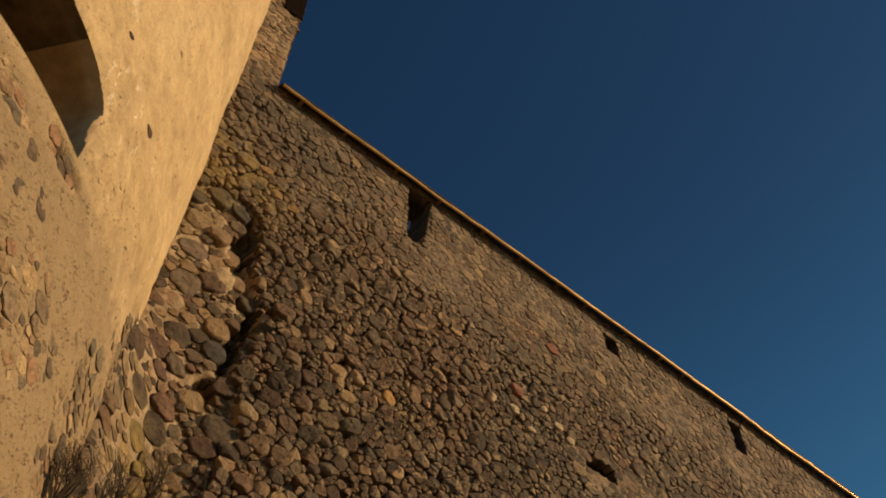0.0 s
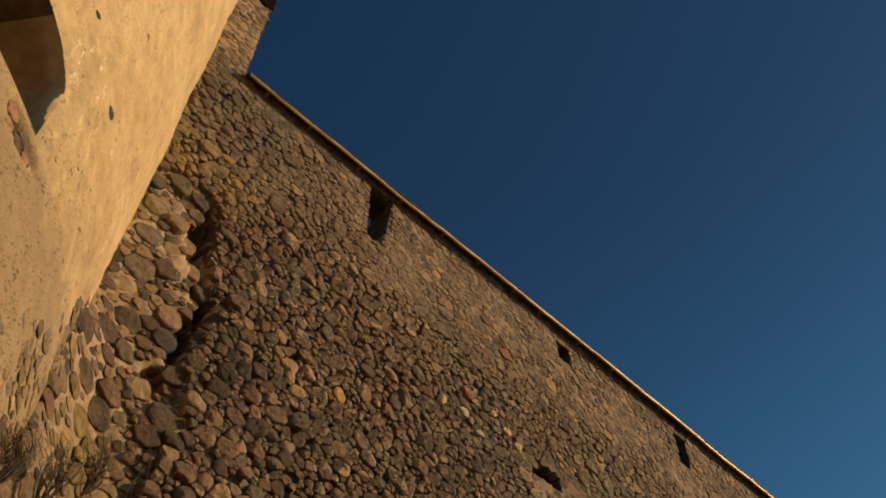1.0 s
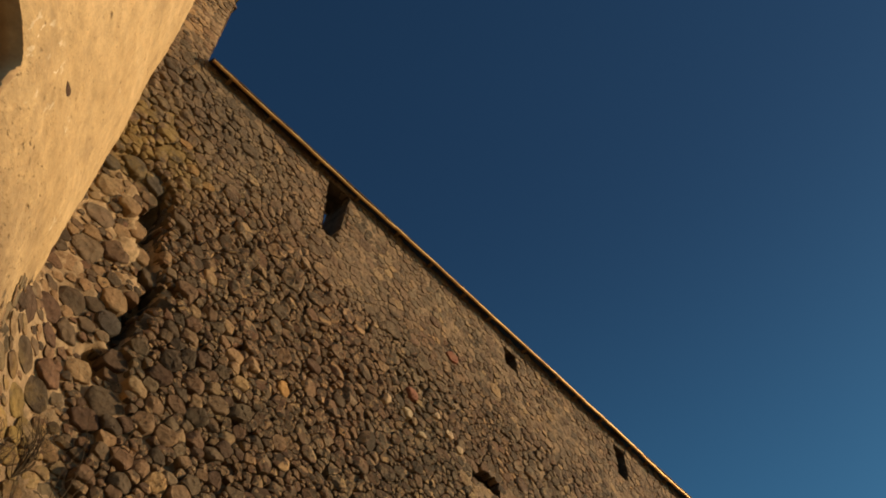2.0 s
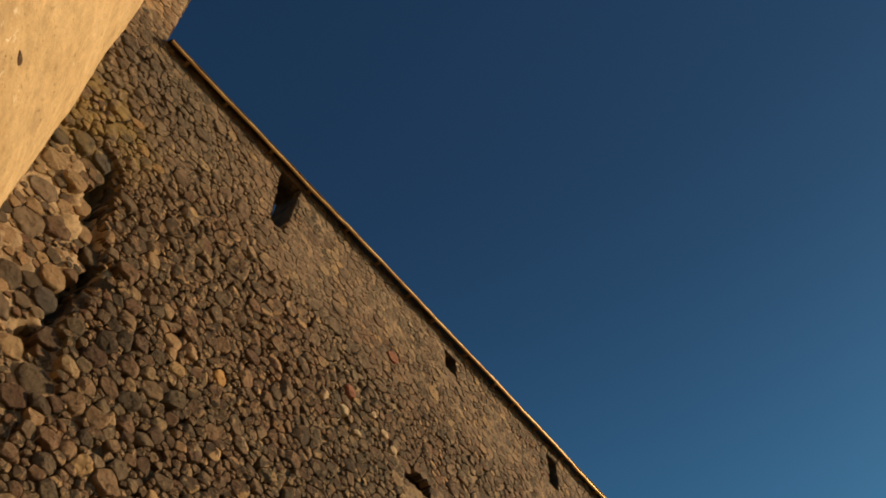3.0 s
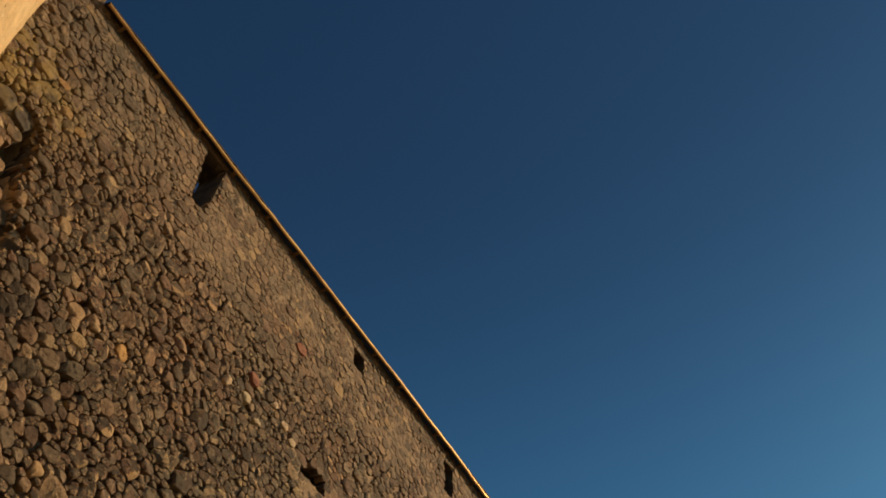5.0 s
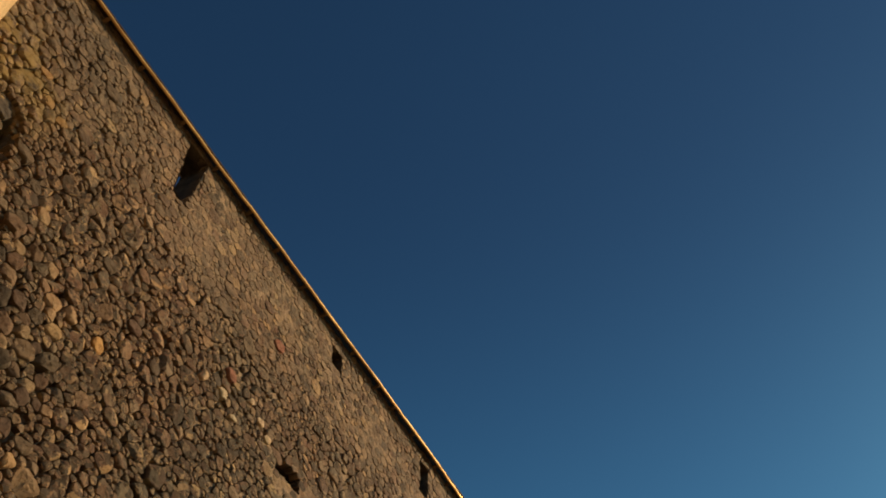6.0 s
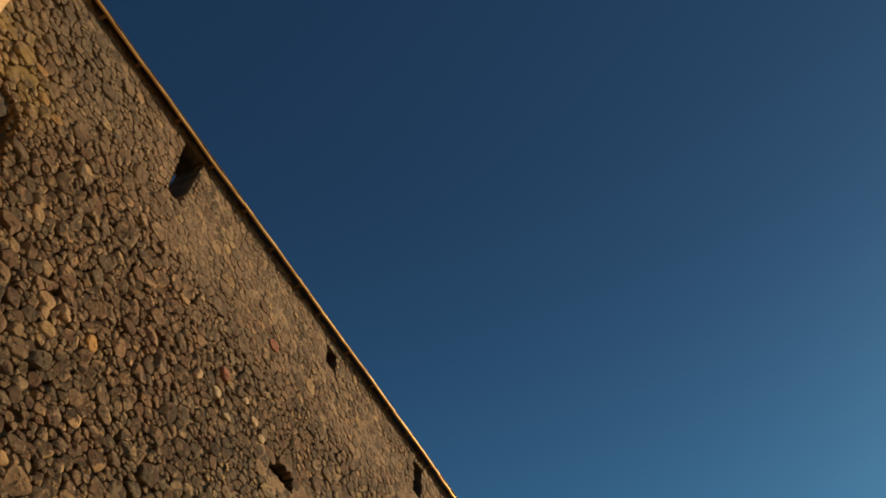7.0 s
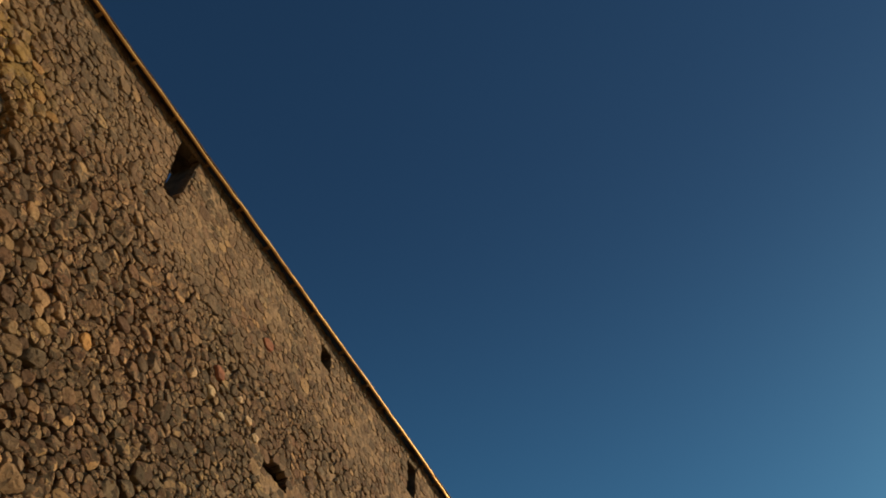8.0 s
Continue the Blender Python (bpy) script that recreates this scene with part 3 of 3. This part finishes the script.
def build_stones():
    rs = np.random.RandomState(5)
    seeds, grid, cell = scatter(rs)
    # the stretch beside the tower is passed nearest
    order = sorted(range(len(seeds)), key=lambda q: (seeds[q][3] is None or seeds[q][3] == "gap") * (1 + math.hypot(seeds[q][0] - 2.4, (seeds[q][1] - 6.3) * 0.75) - 0.8 * seeds[q][2] + (9 if seeds[q][2] < 0.05 or seeds[q][1] < 4.9 or seeds[q][3] == "gap" else 0)))
    single = set(order[:230])
    verts, base = [], 0
    sf = np.array([f for f in STONE_FACES if len(f) == 4])
    st = np.array([f for f in STONE_FACES if len(f) == 3])
    quads, tris = [], []
    for q, s in enumerate(seeds):
        if s[3] == "gap":
            continue
        pts = stone_shape(rs, s, grid, cell)
        x, z, r, mark = s
        y = WALL_Y + (min(float(recess(x, z)), 0.08) if mark else float(recess(x, z)))
        if mark == "dark":
            y -= 0.03
        if mark in ("lime", "red"):
            y -= 0.022
        y -= float(skirt(x, z))
        pts[:, 1] -= pts[:, 0] * float(skirt(x + 0.05, z) - skirt(x - 0.05, z)) * 10
        if q in single:
            ob = mesh_ob("stone", pts, STONE_FACES, STONE_MATS.get(mark, M_STONE), castle_wall, 12.0)
            ob.location = (x, y, z)
        else:
            verts.append(pts + np.array([x, y, z]))
            quads.append(sf + base)
            tris.append(st + base)
            base += len(pts)
    # broken courses in the side of the slot, its shade put into their dark colour
    for _ in range(64):
        z, d, r = rs.uniform(6.9, 8.8), rs.uniform(0.12, 0.36), rs.uniform(0.045, 0.10)
        pts = stone_shape(rs, (0.0, z + 50.0, r, None), {}, 0.35, 0.9)
        ob = mesh_ob("stone", pts, STONE_FACES, M_DARK, castle_wall, 12.0)
        ob.matrix_basis = Matrix.Translation((float(fallen_edge(z)) + 0.01, WALL_Y + d, z)) @ Matrix.Rotation(-math.pi / 2 + rs.uniform(-0.3, 0.3), 4, "Z")
    all_v = np.concatenate(verts)
    all_f = [tuple(f) for f in np.concatenate(quads).tolist()] + [tuple(f) for f in np.concatenate(tris).tolist()]
    rest = mesh_ob("stone_facing", all_v, all_f, M_STONES, castle_wall, 12.0)
    tagged(rest, kind="stuff")


wall_sheet()
wall_core()
step_side()
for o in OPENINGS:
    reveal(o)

# ---------------------------------------------------------------- the round tower
TX, TY, TR, TTOP = -2.076, 5.863, 3.70, 16.0
ARCH_MID, ARCH_HALF, SILL, SPRING, RISE = 150.0, 0.79, 5.74, 6.15, 0.28


def tower_point(s, z, out=0.0):
    """A place on the tower's skin: s metres of arc from the opening's middle (growing towards the wall), height z."""
    a = radians(ARCH_MID) - s / TR
    return (TX + 0.03 * (z - 7.3) + (TR + out) * math.sin(a), TY + (TR + out) * math.cos(a), z)


def arch_field(s, z):
    """Below 0 inside the arched opening."""
    s, z = np.asarray(s, float), np.asarray(z, float)
    body = np.maximum(np.abs(s) - ARCH_HALF, np.maximum(SILL - z, z - SPRING))
    e = (np.sqrt((s / ARCH_HALF) ** 2 + ((z - SPRING) / RISE) ** 2) - 1) * 0.48
    head = np.maximum(e, SPRING - 0.02 - z)
    return np.minimum(body, head)


def worn(s, z):
    """1 where the plaster has weathered off and the masonry shows."""
    s, z = np.asarray(s, float), np.asarray(z, float)
    lim = np.interp(s, (0.0, 0.8, 1.2, 1.6, 1.85, 2.2, 2.5), (5.05, 5.0, 5.05, 5.15, 5.45, 5.9, 6.3)) + 0.3 * vnoise(s * 1.7 + 5, z * 1.7, 3)
    low = smooth01(lim - z, -0.15, 0.25)
    patch = smooth01(1.0 - np.hypot((s - 0.15) / 0.85, (z - 5.45) / 0.36), 0, 0.3)
    return np.clip(np.maximum(low, 0.85 * patch), 0, 1)


GASH = ((0.60, 5.64), (0.88, 5.62))
tower = tagged(new("round_tower"), "round castle tower with worn tan lime plaster and an arched opening", "tower")


def tower_skin():
    g = 0.026
    s = np.arange(-2.6, 3.0, g)
    z = np.arange(3.6, 14.2, g)
    S, Z = np.meshgrid(s, z, indexing="ij")
    for _ in range(2):
        f = arch_field(S, Z)
        gs = (arch_field(S + 1e-3, Z) - arch_field(S - 1e-3, Z)) / 2e-3
        gz = (arch_field(S, Z + 1e-3) - arch_field(S, Z - 1e-3)) / 2e-3
        nrm = np.maximum(gs * gs + gz * gz, 0.05)
        near = np.abs(f) < 0.75 * g
        S = np.where(near, S - f * gs / nrm, S)
        Z = np.where(near, Z - f * gz / nrm, Z)
    f = arch_field(S, Z)
    rag = smooth01(f, 0.0, 0.12)
    out = rag * (0.028 * vnoise(S * 1.3, Z * 1.3) + 0.012 * vnoise(S * 9, Z * 9, 2))
    W = worn(S, Z)
    # a flake has come off under the sill's end, leaving a ragged gash
    a, b = np.array(GASH[0]), np.array(GASH[1])
    t = np.clip(((S - a[0]) * (b - a)[0] + (Z - a[1]) * (b - a)[1]) / ((b - a) @ (b - a)), 0, 1)
    d = np.hypot(S - a[0] - t * (b - a)[0] + 0.03 * vnoise(S * 14, Z * 14, 2), Z - a[1] - t * (b - a)[1])
    out = out - 0.15 * np.exp(-(d / 0.04) ** 2) * smooth01(f, 0.015, 0.06)
    out = out - rag * W * (0.003 + 0.012 * vnoise(S * 11, Z * 11, 2))
    A = radians(ARCH_MID) - S / TR
    V = np.stack([TX + 0.03 * (Z - 7.3) + (TR + out) * np.sin(A), TY + (TR + out) * np.cos(A), Z], -1)
    ns, nz = S.shape
    cs = (S[:-1, :-1] + S[1:, :-1] + S[:-1, 1:] + S[1:, 1:]) / 4
    cz = (Z[:-1, :-1] + Z[1:, :-1] + Z[:-1, 1:] + Z[1:, 1:]) / 4
    i, k = np.meshgrid(np.arange(ns - 1), np.arange(nz - 1), indexing="ij")
    fv = np.minimum(np.minimum(f[:-1, :-1], f[1:, :-1]), np.minimum(f[:-1, 1:], f[1:, 1:]))
    keep = (arch_field(cs, cz) > 0) & (fv > -0.5 * g)
    i, k = i[keep], k[keep]
    faces = np.stack([i * nz + k, i * nz + k + 1, (i + 1) * nz + k + 1, (i + 1) * nz + k], -1)
    mesh_ob("plaster_skin", V.reshape(-1, 3), faces[:, ::-1], M_PLASTER, tower)
    # the rest of the drum, coarser
    verts, fs = [], []
    n = 96
    lo, hi = -2.6 + 0.004, 3.0 - 0.04
    full = 2 * math.pi * TR
    cols = [hi + (full - (hi - lo)) * q / n for q in range(n + 1)]
    for c in cols:
        for zz in (-0.3, 3.6, 14.19, TTOP):
            verts.append(tower_point(c, zz))
    for q in range(n):
        for k in range(3):
            a = q * 4 + k
            fs.append((a, a + 4, a + 5, a + 1))
    m = 60
    off = len(verts)
    for q in range(m + 1):
        c = lo + (hi - lo) * q / m
        for zz in (-0.3, 3.61, 14.17, TTOP):
            verts.append(tower_point(c, zz))
    for q in range(m):
        for k in (0, 2):
            a = off + q * 4 + k
            fs.append((a, a + 4, a + 5, a + 1))
    mesh_ob("plaster_drum", verts, fs, M_PLASTER, tower)
    bm = bmesh.new()
    bmesh.ops.create_cone(bm, cap_ends=True, segments=64, radius1=TR + 0.25, radius2=0.1, depth=2.4,
                          matrix=Matrix.Translation((TX + 0.26, TY, TTOP + 1.2)))
    part("roof", bm, M_TILE, tower)


def tower_opening():
    """Splayed sides of the arched opening and the dark end wall behind it."""
    ring = []
    for q in range(13):
        ring.append((-ARCH_HALF + 2 * ARCH_HALF * q / 12, SILL))
    for q in range(1, 6):
        ring.append((ARCH_HALF, SILL + (SPRING - SILL) * q / 5))
    for q in range(1, 28):
        a = math.pi * q / 28
        ring.append((ARCH_HALF * math.cos(a), SPRING + RISE * math.sin(a)))
    for q in range(5):
        ring.append((-ARCH_HALF, SPRING - (SPRING - SILL) * q / 5))
    m, ny = len(ring), 16
    verts, faces = [], []
    for j in range(-1, ny - 1):
        d = 1.5 * max(j, 0) / (ny - 2) + (0.012 if j < 0 else 0.0)
        k = 1.0 if j >= 0 else 1.03
        for q, (s, z) in enumerate(ring):
            w = 0.02 * float(vnoise(q * 0.45, j * 0.7 + 3)) if j > 0 else 0.0
            verts.append(tower_point(s * (k + w), SILL + 0.35 + (z - SILL - 0.35) * (k + w), 0.003 - d))
    for j in range(ny - 1):
        for q in range(m):
            faces.append((j * m + q, (j + 1) * m + q, (j + 1) * m + (q + 1) % m, j * m + (q + 1) % m))
    faces.append([(ny - 1) * m + q for q in range(m)])
    # the right side takes the lit colour, all other faces the shaded one
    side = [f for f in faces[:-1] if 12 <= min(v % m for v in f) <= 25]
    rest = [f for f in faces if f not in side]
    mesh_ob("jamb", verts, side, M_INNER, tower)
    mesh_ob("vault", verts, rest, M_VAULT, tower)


tower_skin()
tower_opening()


def tower_stones():
    """Stones that show through the worn plaster, each set flush in the drum; dark ones stand for pits."""
    rs = np.random.RandomState(21)
    seeds, grid, cell = [], {}, 0.35

    def put(s, z, r):
        seeds.append((s, z, r, None))
        grid.setdefault((int(s / cell), int(z / cell)), []).append(seeds[-1])

    for s, z, r in ((0.63, 5.16, 0.06), (1.33, 5.74, 0.05), (1.50, 4.59, 0.085), (0.33, 5.41, 0.055), (1.24, 6.80, 0.03), (1.24, 7.12, 0.025),
                    (1.55, 4.80, 0.045), (0.50, 5.52, 0.04), (0.66, 5.47, 0.035), (0.92, 5.31, 0.03), (1.31, 7.46, 0.016), (0.66, 6.95, 0.016)):
        put(s, z, r)
    marked = len(seeds)
    for r_lo, r_hi, tries in ((0.055, 0.085, 500), (0.036, 0.055, 5000), (0.018, 0.036, 9000)):
        for _ in range(tries):
            s, z, r = rs.uniform(-0.6, 2.9), rs.uniform(3.65, 7.2), rs.uniform(r_lo, r_hi)
            if rs.rand() > float(worn(s, z)) * (0.95 if s < 1.7 and z < 5.15 else 0.42 if s > 1.4 else 0.5) or float(arch_field(s, z)) < 1.05 * r:
                continue
            if all((a - s) ** 2 + ((b - z) * 1.18) ** 2 > (1.12 * (r + c)) ** 2 for a, b, c, _ in seeds):
                put(s, z, r)
    # M_PIT: five dark stones added where the plaster has pits
    own = dict(zip(range(12), (M_GREY, M_PALE, M_BRICK, M_GREY, M_PIT, M_PIT, M_DARK, M_GREY, M_GREY, M_PIT, M_PIT, M_PIT)))
    near = sorted(range(len(seeds)), key=lambda k: -9 if k < marked else -seeds[k][2] + 0.05 * abs(seeds[k][1] - 5.0))
    single = set(near[:290])
    verts, faces = [], []
    for k, q in enumerate(seeds):
        pts = stone_shape(rs, q, grid, cell, 1.0)
        a = radians(ARCH_MID) - q[0] / TR
        m = Matrix.Translation(tower_point(q[0], q[1], -0.021 if own.get(k) is M_PIT else -0.016)) @ Matrix.Rotation(math.pi - a, 4, "Z")
        if k in single:
            ob = mesh_ob("stone", pts, STONE_FACES, own.get(k, M_LIMED), tower, 16.0)
            ob.matrix_basis = m
        else:
            base = len(verts)
            verts.extend(m @ Vector(p) for p in pts)
            faces.extend(tuple(i + base for i in f) for f in STONE_FACES)
    tagged(mesh_ob("stone_infill", verts, faces, M_LIMED_SMALL, tower, 16.0), kind="stuff")


# ---------------------------------------------------------------- eaves
eaves = tagged(new("wall_eaves"), "narrow roof eaves with a golden brown gutter along the wall top", "eaves")
GZ, GY, GR = 11.075, 4.80, 0.019


def rise(x):
    """The gutter climbs a little along the wall."""
    return GZ + 0.005 * (x - 5.0)


def gutter_run(x0, x1, rs):
    """One length of half-round gutter with a rolled lip, a little out of line."""
    verts, faces = [], []
    n, m = 10, 12
    wob = rs.uniform(-0.008, 0.008, 4)
    for i in range(n + 1):
        t = i / n
        x = x0 + (x1 - x0) * t
        dz = wob[0] + wob[1] * math.sin(t * 3.1) + 0.003 * rs.randn()
        dy = wob[2] + wob[3] * math.sin(t * 3.1)
        dy += 0.006 * float(vnoise(x * 2.1, 6.0))
        dz += 0.006 * float(vnoise(x * 3.3, 2.0))
        for r, turn in ((GR, 1), (GR - 0.005, -1)):
            for k in range(m)[::turn]:
                a = math.pi + math.pi * k / (m - 1)
                verts.append((x, GY + dy + r * math.cos(a), rise(x) + dz + r * math.sin(a) * 0.9 + (0.004 if r < GR else 0.0)))
    w = 2 * m
    for i in range(n):
        for k in range(w):
            a, b = i * w + k, i * w + (k + 1) % w
            faces.append((a, b, b + w, a + w))
    return mesh_ob("gutter_length", verts, faces, M_GUTTER, eaves, False)


def build_eaves():
    rs = np.random.RandomState(3)
    x = STEP_X + 0.005
    while x < 25.5:
        ln = rs.uniform(1.1, 1.7)
        gutter_run(x, min(x + ln, 25.9) + 0.02, rs)
        x += ln
    x = 2.35
    while x < 25:
        if SLIT_A[0] - 0.05 < x < SLIT_A[1] + 0.05:
            x = SLIT_A[1] + 0.08
        bm = bmesh.new()
        box(bm, (x - 0.02, GY + 0.015, rise(x) - 0.022), (x + 0.02, WALL_Y + 0.12, rise(x) + 0.014), 0.004)
        part("rafter_end", bm, M_RAFTER, eaves)
        x += 0.62 + rs.uniform(-0.18, 0.18)
    # ragged dark edge of the roof covering, its underside's shade put into the colour
    verts, faces = [], []
    xs = np.arange(STEP_X + 0.004, 26, 0.06)
    for i, xx in enumerate(xs):
        e = 0.006 * float(vnoise(xx * 3.0, 1.0)) + 0.003 * rs.randn()
        for (yy, zz) in ((GY - 0.012 + e, rise(xx) + 0.014 + e), (GY - 0.012 + e, rise(xx) + 0.040 + e), (WALL_Y + 0.6, GZ + 0.52), (WALL_Y + 0.6, GZ + 0.49)):
            verts.append((xx, yy, zz))
    for i in range(len(xs) - 1):
        for k in range(4):
            a, b = i * 4 + k, i * 4 + (k + 1) % 4
            faces.append((a, b, b + 4, a + 4))
    mesh_ob("roof_edge", verts, faces, M_WOOD, eaves, smooth=False)


build_eaves()
upper_eaves = tagged(new("upper_eaves"), "dark wooden eaves on the higher wall end", "eaves")
bm = bmesh.new()
box(bm, (-0.8, WALL_Y - 0.04, STEP_TOP + 0.002), (STEP_X + 0.10, WALL_Y + 1.3, STEP_TOP + 0.05), 0.008)
part("soffit_board", bm, M_WOOD, upper_eaves)
bm = bmesh.new()
box(bm, (-0.85, WALL_Y - 0.06, STEP_TOP + 0.052), (STEP_X + 0.12, WALL_Y + 1.36, STEP_TOP + 0.12), 0.01)
part("roof_edge", bm, M_TILE, upper_eaves)
bm = bmesh.new()
box(bm, (1.87, WALL_Y - 0.03, 13.02), (STEP_X + 0.09, WALL_Y + 0.7, STEP_TOP), 0.01)
part("corner_post", bm, M_POST, upper_eaves, "wooden corner post with shade put into its dark colour")

# ---------------------------------------------------------------- ground
def ground_sheet():
    verts, faces = [], []
    rings = [0.0, 1, 2, 4, 7, 12, 20, 40, 90, 200, 500, 1500]
    n = 48
    for r in rings:
        for q in range(n):
            a = 2 * math.pi * q / n
            x, y = r * math.cos(a), r * math.sin(a)
            verts.append((x, y, 0.06 * float(vnoise(x * 0.7, y * 0.7)) * (1 if r < 60 else 0)))
    for i in range(len(rings) - 1):
        for q in range(n):
            faces.append((i * n + q, (i + 1) * n + q, (i + 1) * n + (q + 1) % n, i * n + (q + 1) % n))
    tagged(mesh_ob("ground", verts, faces, M_GROUND), "dry grass and bare earth at the wall's foot", "ground", kind="structure")


ground_sheet()

# ---------------------------------------------------------------- dry weeds rooted in the wall's joints
def stem(path, r0, r1, parent):
    """One dry stem: a thin tapered tube along a bent path."""
    pts = [Vector(q) for q in path]
    fine = []
    for i in range(len(pts) - 1):
        a, b = pts[max(i - 1, 0)], pts[i]
        c, d = pts[i + 1], pts[min(i + 2, len(pts) - 1)]
        for k in range(6):
            t = k / 6
            fine.append(0.5 * ((2 * b) + (c - a) * t + (2 * a - 5 * b + 4 * c - d) * t * t + (3 * b - a - 3 * c + d) * t ** 3))
    fine.append(pts[-1])
    verts, faces, m = [], [], 5
    for i, q in enumerate(fine):
        r = r0 + (r1 - r0) * i / (len(fine) - 1)
        for k in range(m):
            a = 2 * math.pi * k / m
            verts.append((q.x + r * math.cos(a), q.y + r * math.sin(a), q.z))
    for i in range(len(fine) - 1):
        for k in range(m):
            a, b = i * m + k, i * m + (k + 1) % m
            faces.append((a, b, b + m, a + m))
    return mesh_ob("stem", verts, faces, M_STALK, parent)


def weed(root, height, count, seed, label):
    rs = np.random.RandomState(seed)
    plant = tagged(new("dry_weed"), label, "weed", "dry weeds on the wall")
    plant.location = root
    for _ in range(count):
        h = height * rs.uniform(0.45, 1.0)
        lx, ly = rs.uniform(-0.35, 0.45) * h, rs.uniform(-0.45, -0.1) * h
        bend = rs.uniform(-0.08, 0.08)
        tip = (lx, ly, h)
        midp = (lx * 0.4 + bend, ly * 0.55, h * 0.52)
        stem([(0, 0.03, 0), midp, tip], 0.004, 0.0014, plant)
        for _ in range(rs.randint(1, 4)):
            f = rs.uniform(0.45, 0.9)
            base = (lx * f + bend * (1 - f), ly * f, h * f)
            stem([base, (base[0] + rs.uniform(-0.06, 0.06), base[1] - 0.02, base[2] + 0.07),
                  (base[0] + rs.uniform(-0.12, 0.12), base[1] - 0.03, base[2] + 0.13)], 0.002, 0.001, plant)


weed((1.52, 4.50, 4.85), 0.42, 30, 4, "dry brown weed with bare stems rooted in a wall joint")
weed((1.12, 4.02, 4.50), 0.33, 34, 21, "dense tuft of dry brown weed at the foot of the tower")
weed((2.16, 4.86, 5.15), 1.25, 3, 9, "tall dry brown weed stalks rooted in a wall joint")
weed((1.86, 4.80, 5.30), 0.40, 24, 12, "small dry brown weed tuft between rubble stones")

# ---------------------------------------------------------------- stones last
build_stones()
tower_stones()
